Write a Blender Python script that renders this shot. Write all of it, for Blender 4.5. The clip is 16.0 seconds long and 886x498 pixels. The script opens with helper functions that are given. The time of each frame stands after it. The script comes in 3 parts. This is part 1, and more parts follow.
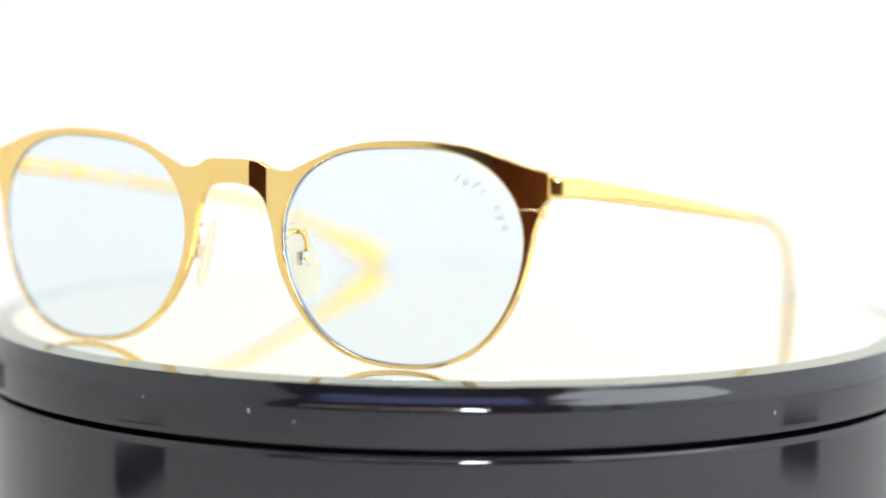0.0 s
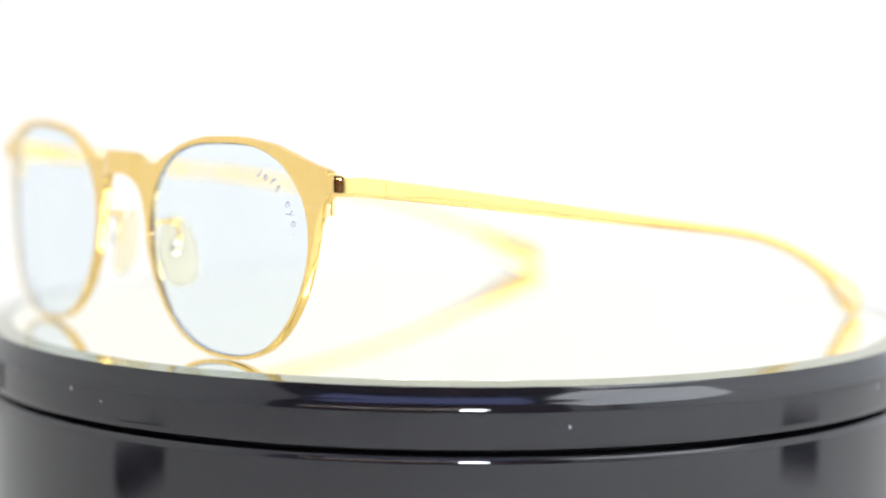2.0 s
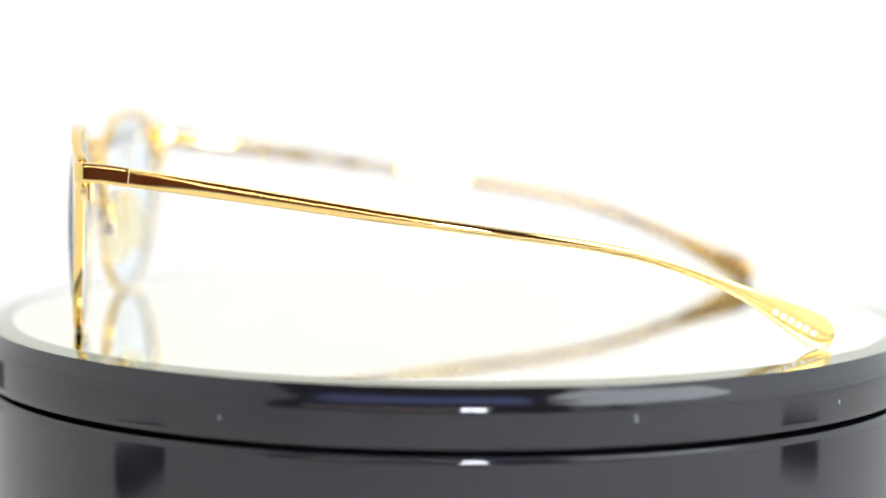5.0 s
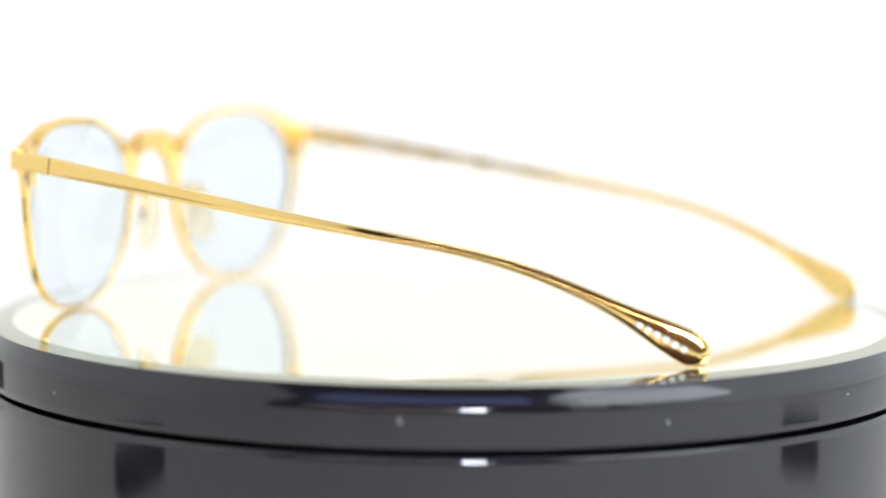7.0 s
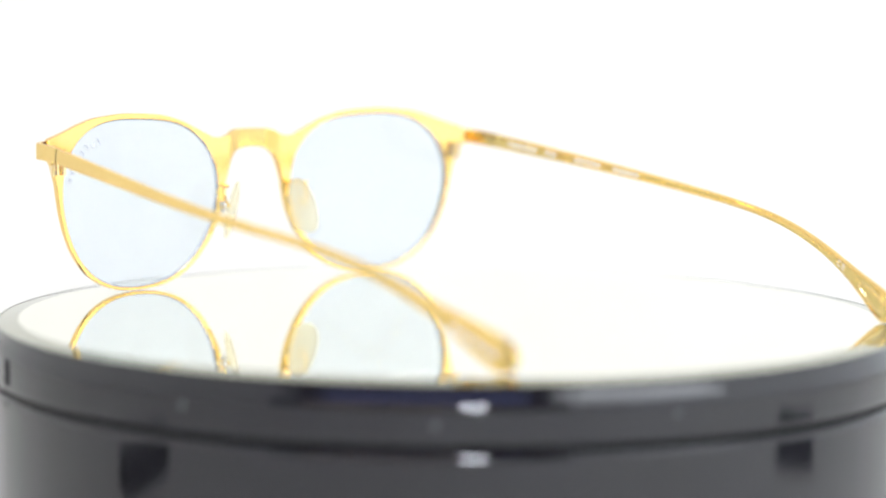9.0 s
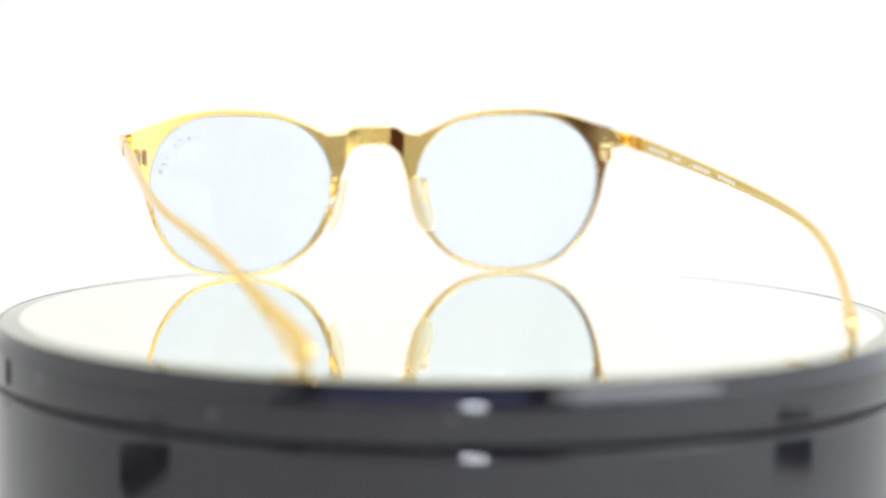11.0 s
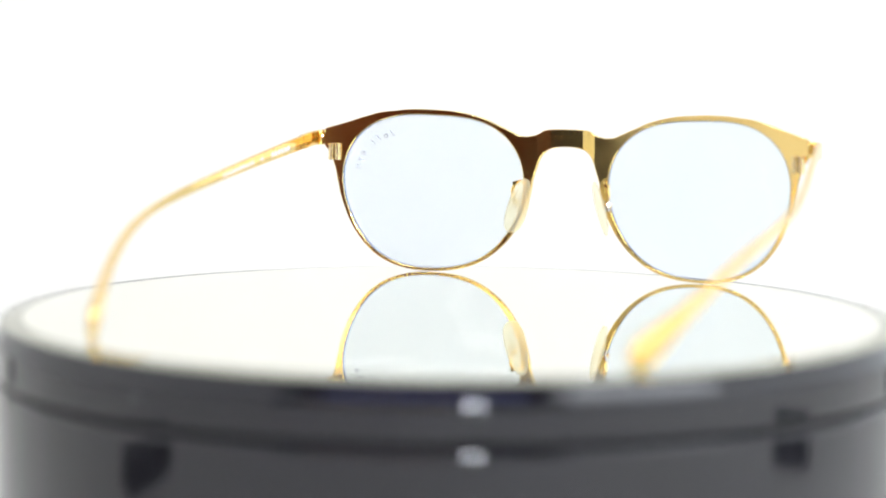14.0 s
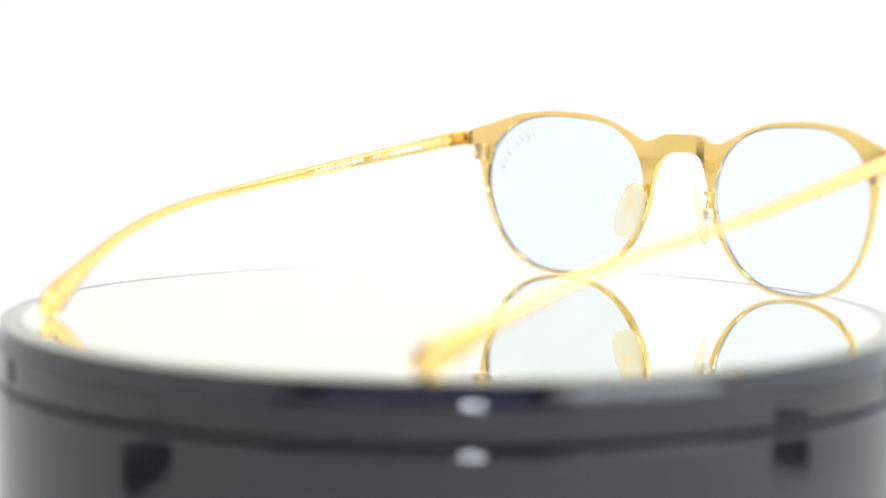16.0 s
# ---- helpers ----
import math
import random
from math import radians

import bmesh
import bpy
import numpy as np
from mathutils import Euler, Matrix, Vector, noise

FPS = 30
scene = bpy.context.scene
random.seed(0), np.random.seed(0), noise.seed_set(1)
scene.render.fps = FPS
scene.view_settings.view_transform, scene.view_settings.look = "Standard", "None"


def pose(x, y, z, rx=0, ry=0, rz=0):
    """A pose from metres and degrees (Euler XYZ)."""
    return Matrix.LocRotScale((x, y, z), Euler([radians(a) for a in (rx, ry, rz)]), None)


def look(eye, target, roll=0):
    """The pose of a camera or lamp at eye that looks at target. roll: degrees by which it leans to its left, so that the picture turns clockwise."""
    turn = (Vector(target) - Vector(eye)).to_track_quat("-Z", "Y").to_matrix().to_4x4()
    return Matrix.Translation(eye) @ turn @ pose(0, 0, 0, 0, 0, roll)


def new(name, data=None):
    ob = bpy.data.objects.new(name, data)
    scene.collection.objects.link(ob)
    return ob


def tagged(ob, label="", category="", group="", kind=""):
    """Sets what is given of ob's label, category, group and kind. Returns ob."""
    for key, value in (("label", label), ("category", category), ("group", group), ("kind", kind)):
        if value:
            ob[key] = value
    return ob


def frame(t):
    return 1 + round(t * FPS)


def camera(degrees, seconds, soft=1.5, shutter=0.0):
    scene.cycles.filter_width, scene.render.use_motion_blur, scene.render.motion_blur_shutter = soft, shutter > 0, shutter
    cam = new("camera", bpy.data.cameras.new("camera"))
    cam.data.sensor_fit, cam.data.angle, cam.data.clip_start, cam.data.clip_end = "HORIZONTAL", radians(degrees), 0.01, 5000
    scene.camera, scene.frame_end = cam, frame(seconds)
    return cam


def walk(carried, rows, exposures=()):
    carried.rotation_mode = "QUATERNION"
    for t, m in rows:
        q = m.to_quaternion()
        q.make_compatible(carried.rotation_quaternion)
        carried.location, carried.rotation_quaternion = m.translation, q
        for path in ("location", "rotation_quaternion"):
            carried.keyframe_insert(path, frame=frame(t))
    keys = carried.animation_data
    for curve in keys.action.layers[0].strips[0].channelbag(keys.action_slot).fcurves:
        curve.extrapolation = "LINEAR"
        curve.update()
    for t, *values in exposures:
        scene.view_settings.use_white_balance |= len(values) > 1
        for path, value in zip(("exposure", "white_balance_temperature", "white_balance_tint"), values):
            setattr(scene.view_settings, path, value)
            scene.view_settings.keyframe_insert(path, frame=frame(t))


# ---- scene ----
# ---- camera ----
ANGLE = 21.92
EYE, PITCH, YAW, ROLL = (0.0, -0.5258, 0.06735), 5.70, -0.217, 0.50
SPIN_START, SPIN = -28.64, -12.163        # degrees, degrees per second

cam = camera(ANGLE, 16.0, soft=2.0)
cam.data.dof.use_dof = True
cam.data.dof.aperture_fstop = 6.0


def viewpoint(back):
    """The camera's pose, drawn back by so many metres along its line of sight."""
    cy, sy = math.cos(radians(YAW)), math.sin(radians(YAW))
    cp, sp = math.cos(radians(PITCH)), math.sin(radians(PITCH))
    way = Vector((sy * cp, cy * cp, -sp))
    eye = Vector(EYE) - way * back
    return look(eye, eye + way, ROLL)


# the lens breathes as its focus moves, which draws the view back a little
BREATH = ((0, 0), (3.5, 0), (7.2, 0.0), (8, 0.003), (8.6, 0.0063), (9.3, 0.007), (11.4, 0.0084), (12, 0.0082), (12.5, 0.0062), (13, 0.0108), (14, 0.0117), (16, 0.0117))
walk(cam, [(t, viewpoint(back)) for t, back in BREATH], [(0.0, -1.72), (16.0, -1.72)])

# ---- world and light ----
world = bpy.data.worlds.new("dim_room_air")
scene.world = world
world.use_nodes = True
world.node_tree.nodes["Background"].inputs["Color"].default_value = (0.5, 0.55, 0.7, 1)
world.node_tree.nodes["Background"].inputs["Strength"].default_value = 0.02


def softbox(name, eye, target, size, watts, tint=(1, 0.995, 0.975)):
    data = bpy.data.lights.new(name, "AREA")
    data.shape, data.size, data.size_y = "RECTANGLE", size[0], size[1]
    data.energy, data.color = watts, tint
    ob = new(name, data)
    ob.matrix_world = look(eye, target)
    return ob


softbox("softbox_light_top", (0, -0.12, 1.0), (0, 0.34, 0.06), (0.32, 0.26), 14.5)
# added side fills with no known source: faint warm left, low cool strip right
softbox("fill_light_left", (-0.555, -0.05, 0.44), (0, -0.05, 0.40), (1.3, 1.0), 0.05, (1.0, 0.9, 0.75))
softbox("fill_light_right", (0.555, -0.05, 0.12), (0, -0.05, 0.08), (1.3, 0.36), 3.4, (0.78, 0.88, 1.0))
softbox("softbox_light_high", (0.50, -0.33, 0.36), (0.06, -0.08, 0.0), (0.70, 0.30), 11.0, (0.88, 0.93, 1.0))


# ---- materials ----
def material(name, colour, rough=0.5, metal=0.0, **extra):
    m = bpy.data.materials.new(name)
    m.use_nodes = True
    b = m.node_tree.nodes["Principled BSDF"]
    b.inputs["Base Color"].default_value = (*colour, 1)
    b.inputs["Roughness"].default_value = rough
    b.inputs["Metallic"].default_value = metal
    for key, value in extra.items():
        b.inputs[key.replace("_", " ")].default_value = value
    return m


def textured(m, scale, colour_low, colour_high, rough_low, rough_high, bump=0.0, stretch=(1, 1, 1), fine=8.0):
    """Two scales of noise on colour, roughness and relief."""
    nt = m.node_tree
    b = nt.nodes["Principled BSDF"]
    co = nt.nodes.new("ShaderNodeTexCoord")
    mp = nt.nodes.new("ShaderNodeMapping")
    mp.inputs["Scale"].default_value = stretch
    nt.links.new(co.outputs["Object"], mp.inputs["Vector"])
    n1 = nt.nodes.new("ShaderNodeTexNoise")
    n1.inputs["Scale"].default_value, n1.inputs["Detail"].default_value = scale, 4
    n2 = nt.nodes.new("ShaderNodeTexNoise")
    n2.inputs["Scale"].default_value, n2.inputs["Detail"].default_value = scale * fine, 3
    for n in (n1, n2):
        nt.links.new(mp.outputs["Vector"], n.inputs["Vector"])
    mix = nt.nodes.new("ShaderNodeMath")
    mix.operation = "MULTIPLY_ADD"
    mix.inputs[1].default_value = 0.35
    nt.links.new(n2.outputs["Fac"], mix.inputs[0])
    half = nt.nodes.new("ShaderNodeMath")
    half.operation = "MULTIPLY"
    half.inputs[1].default_value = 0.65
    nt.links.new(n1.outputs["Fac"], half.inputs[0])
    nt.links.new(half.outputs[0], mix.inputs[2])
    cr = nt.nodes.new("ShaderNodeValToRGB")
    cr.color_ramp.elements[0].position, cr.color_ramp.elements[1].position = 0.35, 0.65
    cr.color_ramp.elements[0].color, cr.color_ramp.elements[1].color = (*colour_low, 1), (*colour_high, 1)
    nt.links.new(mix.outputs[0], cr.inputs["Fac"])
    nt.links.new(cr.outputs["Color"], b.inputs["Base Color"])
    mr = nt.nodes.new("ShaderNodeMapRange")
    mr.inputs["From Min"].default_value, mr.inputs["From Max"].default_value = 0.35, 0.65
    mr.inputs["To Min"].default_value, mr.inputs["To Max"].default_value = rough_low, rough_high
    nt.links.new(mix.outputs[0], mr.inputs["Value"])
    nt.links.new(mr.outputs["Result"], b.inputs["Roughness"])
    if bump:
        bp = nt.nodes.new("ShaderNodeBump")
        bp.inputs["Strength"].default_value, bp.inputs["Distance"].default_value = bump, 0.0005
        nt.links.new(mix.outputs[0], bp.inputs["Height"])
        nt.links.new(bp.outputs["Normal"], b.inputs["Normal"])
    return m


GOLD = textured(material("polished_gold", (0.88, 0.64, 0.28), 0.1, 1.0), 60,
                (0.90, 0.625, 0.215), (0.93, 0.67, 0.25), 0.06, 0.12)
GOLD_LIGHT = material("pale_gold", (0.95, 0.76, 0.42), 0.2, 1.0)
SILVER = material("steel_screw", (0.75, 0.73, 0.72), 0.2, 1.0)
LENS = material("blue_tinted_lens", (0.865, 0.922, 0.975), 0.0, 0.0, Transmission_Weight=1.0, IOR=1.2)
BEVEL = material("blue_grey_ground_lens_edge", (0.34, 0.40, 0.52), 0.4)
INK = material("grey_lens_print", (0.50, 0.52, 0.68), 0.6)
thin = INK.node_tree.nodes.new("ShaderNodeBsdfTransparent")
faint = INK.node_tree.nodes.new("ShaderNodeMixShader")
faint.inputs[0].default_value = 0.55
INK.node_tree.links.new(INK.node_tree.nodes["Principled BSDF"].outputs[0], faint.inputs[1])
INK.node_tree.links.new(thin.outputs[0], faint.inputs[2])
INK.node_tree.links.new(faint.outputs[0], INK.node_tree.nodes["Material Output"].inputs[0])
PAD = material("cream_silicone", (0.98, 0.95, 0.78), 0.2)
glow = PAD.node_tree.nodes.new("ShaderNodeBsdfTranslucent")
glow.inputs["Color"].default_value = (1.0, 0.97, 0.86, 1)
blend = PAD.node_tree.nodes.new("ShaderNodeMixShader")
blend.inputs[0].default_value = 0.65
PAD.node_tree.links.new(PAD.node_tree.nodes["Principled BSDF"].outputs[0], blend.inputs[1])
PAD.node_tree.links.new(glow.outputs[0], blend.inputs[2])
clear = PAD.node_tree.nodes.new("ShaderNodeBsdfTransparent")
clear.inputs["Color"].default_value = (1.0, 0.97, 0.86, 1)
soft = PAD.node_tree.nodes.new("ShaderNodeMixShader")
soft.inputs[0].default_value = 0.7
PAD.node_tree.links.new(blend.outputs[0], soft.inputs[1])
PAD.node_tree.links.new(clear.outputs[0], soft.inputs[2])
PAD.node_tree.links.new(soft.outputs[0], PAD.node_tree.nodes["Material Output"].inputs[0])
WHITE_INK = material("white_print", (0.95, 0.95, 0.95), 0.5)
BLACK = textured(material("black_gloss_plastic", (0.04, 0.04, 0.046), 0.1, 0.0, Specular_IOR_Level=0.58), 45,
                 (0.0085, 0.0083, 0.0105), (0.012, 0.0118, 0.015), 0.04, 0.09)
EDGE = textured(material("bevelled_glass_edge", (0.38, 0.40, 0.28), 0.1, 0.7), 14, (0.33, 0.34, 0.25), (0.38, 0.39, 0.29), 0.03, 0.08)
MIRROR = material("silvered_mirror", (0.945, 0.94, 0.835), 0.01, 1.0)
CHIP = material("pale_scratch", (0.28, 0.29, 0.32), 0.5)
PAPER = textured(material("white_backdrop_paper", (0.86, 0.86, 0.845), 0.9), 6,
                 (0.855, 0.85, 0.82), (0.885, 0.88, 0.85), 0.85, 0.95, 0.05)
FABRIC = textured(material("white_tent_fabric", (0.86, 0.86, 0.85), 0.9), 9,
                  (0.84, 0.84, 0.83), (0.88, 0.88, 0.87), 0.85, 0.95, 0.1)
ROOM = textured(material("grey_room_paint", (0.16, 0.17, 0.2), 0.8), 2, (0.15, 0.16, 0.19), (0.19, 0.2, 0.23), 0.7, 0.9)
WOOD = textured(material("dark_wood_panelling", (0.30, 0.13, 0.07), 0.5), 3, (0.27, 0.07, 0.03), (0.38, 0.11, 0.045), 0.4, 0.6, 0.1, (1, 1, 0.15))
MATT_BLACK = material("matt_black_metal", (0.02, 0.02, 0.022), 0.6)


# ---- helpers for building ----
def part(name, bm, mat, parent=None, label="", smooth=35):
    bmesh.ops.recalc_face_normals(bm, faces=bm.faces)
    me = bpy.data.meshes.new(name)
    bm.to_mesh(me)
    bm.free()
    me.materials.append(mat)
    if smooth:
        for f in me.polygons:
            f.use_smooth = True
        me.set_sharp_from_angle(angle=radians(smooth))
    ob = new(name, me)
    if parent:
        ob.parent = parent
    if label:
        tagged(ob, label)
    return ob


def box(bm, centre, size, turn=None, bevel=0.0):
    made = bmesh.ops.create_cube(bm, size=1.0)["verts"]
    m = Matrix.Translation(centre) @ (turn or Matrix()) @ Matrix.Diagonal((*size, 1))
    bmesh.ops.transform(bm, matrix=m, verts=made)
    if bevel:
        edges = list({e for v in made for e in v.link_edges})
        bmesh.ops.bevel(bm, geom=edges, offset=bevel, segments=2, affect="EDGES", profile=0.5)


def turned(bm, profile, steps=192):
    """A solid of revolution about z; profile is a closed list of (radius, height)."""
    rings = []
    for i in range(steps):
        a = 2 * math.pi * i / steps
        rings.append([bm.verts.new((r * math.cos(a), r * math.sin(a), z)) for r, z in profile])
    n = len(profile)
    for i in range(steps):
        p, q = rings[i], rings[(i + 1) % steps]
        for j in range(n - 1):
            bm.faces.new((p[j], q[j], q[j + 1], p[j + 1]))
    return rings


def capped(bm, profile, steps=192):
    """A turned solid whose profile begins and ends on a flat cap."""
    rings = turned(bm, profile, steps)
    bm.faces.new([r[0] for r in rings][::-1])
    bm.faces.new([r[-1] for r in rings])


def rod(bm, points, radius, sides=10):
    """A round wire along points."""
    pts = [Vector(p) for p in points]
    rings = []
    side = None
    for i, p in enumerate(pts):
        t = (pts[min(i + 1, len(pts) - 1)] - pts[max(i - 1, 0)]).normalized()
        if side is None:
            side = t.orthogonal().normalized()
        side = (side - t * side.dot(t)).normalized()
        up = t.cross(side)
        rings.append([bm.verts.new(p + radius * (math.cos(2 * math.pi * k / sides) * side + math.sin(2 * math.pi * k / sides) * up)) for k in range(sides)])
    for a, b in zip(rings, rings[1:]):
        for k in range(sides):
            bm.faces.new((a[k], a[(k + 1) % sides], b[(k + 1) % sides], b[k]))
    bm.faces.new(rings[0][::-1])
    bm.faces.new(rings[-1])


def spline(knots, values, x):
    """Natural cubic through a few knots."""
    k, v, x = np.array(knots, float), np.array(values, float), np.array(x, float)
    n, h = len(k), np.diff(k)
    mat, rhs = np.zeros((n, n)), np.zeros(n)
    mat[0, 0] = mat[-1, -1] = 1
    for i in range(1, n - 1):
        mat[i, i - 1:i + 2] = h[i - 1], 2 * (h[i - 1] + h[i]), h[i]
        rhs[i] = 6 * ((v[i + 1] - v[i]) / h[i] - (v[i] - v[i - 1]) / h[i - 1])
    m = np.linalg.solve(mat, rhs)
    i = np.clip(np.searchsorted(k, x) - 1, 0, n - 2)
    d, g = x - k[i], h[i]
    return v[i] + d * ((v[i + 1] - v[i]) / g - g * (2 * m[i] + m[i + 1]) / 6) + m[i] * d * d / 2 + (m[i + 1] - m[i]) * d ** 3 / (6 * g)


# ---- the light tent and the room round it ----
def sheet(name, corners, mat, label, thick=0.004):
    """A flat panel with thickness, from four corners in order."""
    bm = bmesh.new()
    vs = [bm.verts.new(c) for c in corners]
    f = bm.faces.new(vs)
    f.normal_update()
    off = f.normal.copy() * -thick
    got = bmesh.ops.extrude_face_region(bm, geom=[f])["geom"]
    bmesh.ops.translate(bm, vec=off, verts=[g for g in got if isinstance(g, bmesh.types.BMVert)])
    return tagged(part(name, bm, mat, smooth=0), label, "wall", kind="structure")


TABLE_Z = -0.080                    # the paper under the turntable, below the mirror's top


def backdrop():
    """White paper that runs over the table and sweeps up behind."""
    line = [(-0.60 + 0.102 * i, TABLE_Z) for i in range(11)]
    for i in range(1, 17):
        a = math.pi / 2 * i / 16
        line.append((0.42 + 0.28 * math.sin(a), TABLE_Z + 0.28 - 0.28 * math.cos(a)))
    line += [(0.70, 0.5), (0.70, 0.8), (0.70, 1.04)]
    under = []
    for k, (y, z) in enumerate(line):
        (y0, z0), (y1, z1) = line[max(k - 1, 0)], line[min(k + 1, len(line) - 1)]
        d = math.hypot(y1 - y0, z1 - z0)
        under.append((y + 0.001 * (z1 - z0) / d, z - 0.001 * (y1 - y0) / d))
    bm = bmesh.new()
    loop = line + under[::-1]
    ends = []
    for x in (-0.565, 0.565):
        ends.append([bm.verts.new((x, y, z)) for y, z in loop])
    n = len(loop)
    for k in range(n):
        bm.faces.new((ends[0][k], ends[0][(k + 1) % n], ends[1][(k + 1) % n], ends[1][k]))
    m = len(line)
    for e in ends:
        for k in range(m - 1):
            bm.faces.new((e[k], e[k + 1], e[n - 2 - k], e[n - 1 - k]))
    tagged(part("backdrop", bm, PAPER, smooth=60), "white seamless paper backdrop curving up behind the turntable", "backdrop", kind="structure")


backdrop()
TENT_X, TENT_FRONT, TENT_LEFT_FRONT, TENT_BACK, TENT_TOP = 0.57, -0.80, -0.69, 0.72, 1.05
LOW = TABLE_Z - 0.0012
sheet("wall_tent_left", [(-TENT_X, TENT_LEFT_FRONT, LOW), (-TENT_X, TENT_BACK, LOW), (-TENT_X, TENT_BACK, TENT_TOP), (-TENT_X, TENT_LEFT_FRONT, TENT_TOP)], FABRIC, "white fabric side wall of a light tent")
sheet("wall_tent_right", [(TENT_X, TENT_BACK, LOW), (TENT_X, TENT_FRONT, LOW), (TENT_X, TENT_FRONT, TENT_TOP), (TENT_X, TENT_BACK, TENT_TOP)], FABRIC, "white fabric side wall of a light tent")
ROOF_FRONT = TENT_FRONT
sheet("ceiling", [(-TENT_X, ROOF_FRONT, TENT_TOP), (-TENT_X, TENT_BACK, TENT_TOP), (TENT_X, TENT_BACK, TENT_TOP), (TENT_X, ROOF_FRONT, TENT_TOP)], FABRIC, "white fabric roof of a light tent")
sheet("wall_tent_front_flap", [(TENT_X, TENT_FRONT, 0.88), (-TENT_X, TENT_FRONT, 0.88), (-TENT_X, TENT_FRONT, TENT_TOP), (TENT_X, TENT_FRONT, TENT_TOP)], FABRIC, "white fabric flap rolled up over the open front of a light tent")
sheet("wall_tent_front_edge", [(TENT_X, TENT_FRONT, LOW), (0.39, TENT_FRONT, LOW), (0.39, TENT_FRONT, 0.878), (TENT_X, TENT_FRONT, 0.878)], FABRIC, "white fabric edge beside the open front of a light tent")
sheet("table_top", [(-1.0, 0.9, LOW - 0.0015), (-1.0, -0.82, LOW - 0.0015), (1.0, -0.82, LOW - 0.0015), (1.0, 0.9, LOW - 0.0015)], ROOM, "grey table top under the paper", 0.03)
ROOM_SIDE, ROOM_NEAR, ROOM_FAR = 1.8, -2.6, 1.4
sheet("wall_room_north", [(-ROOM_SIDE, ROOM_FAR, -0.8), (ROOM_SIDE, ROOM_FAR, -0.8), (ROOM_SIDE, ROOM_FAR, 1.7), (-ROOM_SIDE, ROOM_FAR, 1.7)], ROOM, "grey painted room wall", 0.1)
sheet("wall_room_south", [(ROOM_SIDE, ROOM_NEAR, -0.8), (-ROOM_SIDE, ROOM_NEAR, -0.8), (-ROOM_SIDE, ROOM_NEAR, 1.7), (ROOM_SIDE, ROOM_NEAR, 1.7)], WOOD, "dark wood panelled room wall in dim light", 0.1)
sheet("wall_room_west", [(-ROOM_SIDE, ROOM_NEAR, -0.8), (-ROOM_SIDE, ROOM_FAR, -0.8), (-ROOM_SIDE, ROOM_FAR, 1.7), (-ROOM_SIDE, ROOM_NEAR, 1.7)], ROOM, "grey painted room wall", 0.1)
sheet("wall_room_east", [(ROOM_SIDE, ROOM_FAR, -0.8), (ROOM_SIDE, ROOM_NEAR, -0.8), (ROOM_SIDE, ROOM_NEAR, 1.7), (ROOM_SIDE, ROOM_FAR, 1.7)], ROOM, "grey painted room wall", 0.1)
sheet("floor", [(-ROOM_SIDE, ROOM_FAR, -0.8), (-ROOM_SIDE, ROOM_NEAR, -0.8), (ROOM_SIDE, ROOM_NEAR, -0.8), (ROOM_SIDE, ROOM_FAR, -0.8)], WOOD, "dark wooden room floor", 0.1)
sheet("ceiling_room", [(-ROOM_SIDE, ROOM_NEAR, 1.7), (-ROOM_SIDE, ROOM_FAR, 1.7), (ROOM_SIDE, ROOM_FAR, 1.7), (ROOM_SIDE, ROOM_NEAR, 1.7)], ROOM, "grey room ceiling", 0.1)


LED = bpy.data.materials.new("cool_lamp_glow")
LED.use_nodes = True
LED.node_tree.nodes["Principled BSDF"].inputs["Emission Color"].default_value = (0.86, 0.9, 1.0, 1)
LED.node_tree.nodes["Principled BSDF"].inputs["Emission Strength"].default_value = 520.0


def panel_lamp():
    """A small studio lamp on a stand, outside the tent's open front."""
    lamp = tagged(new("studio_lamp"), "small cool white studio lamp on a black stand", "lamp")
    lamp.location = (0.13, -1.45, -0.8)
    bm = bmesh.new()
    box(bm, (0, -0.02, 0.96), (0.16, 0.03, 0.13), bevel=0.006)
    part("housing", bm, MATT_BLACK, lamp, "black lamp housing")
    bm = bmesh.new()
    box(bm, (0, -0.003, 0.96), (0.14, 0.006, 0.11), bevel=0.001)
    part("diffuser", bm, LED, lamp, "glowing white diffuser")
    bm = bmesh.new()
    rod(bm, [(0, -0.02, z) for z in (0.2, 0.5, 0.89)], 0.01)
    part("pole", bm, MATT_BLACK, lamp)
    for k in range(3):
        a = 2 * math.pi * k / 3
        bm = bmesh.new()
        rod(bm, [(0, -0.02, 0.3), (0.3 * math.cos(a), -0.02 + 0.3 * math.sin(a), 0.008)], 0.008)
        part("leg", bm, MATT_BLACK, lamp)


panel_lamp()


def tube_lamp():
    """A warm tube lamp hung across the room in front of the tent."""
    lamp = tagged(new("tube_lamp"), "long warm white tube lamp hanging in the room", "lamp")
    lamp.location = (-0.55, -1.75, 0.28)
    bm = bmesh.new()
    box(bm, (0, 0, 0.035), (1.25, 0.08, 0.03), bevel=0.004)
    part("fitting", bm, MATT_BLACK, lamp, "dark metal fitting")
    bm = bmesh.new()
    rod(bm, [(x, 0, 0.0) for x in (-0.6, -0.2, 0.2, 0.6)], 0.02, 16)
    part("tube", bm, TUBE, lamp, "glowing warm white tube")
    for x in (-0.5, 0.5):
        bm = bmesh.new()
        rod(bm, [(x, 0, 0.05), (x, 0, 0.7), (x, 0, 1.42)], 0.003)
        part("cord", bm, MATT_BLACK, lamp)


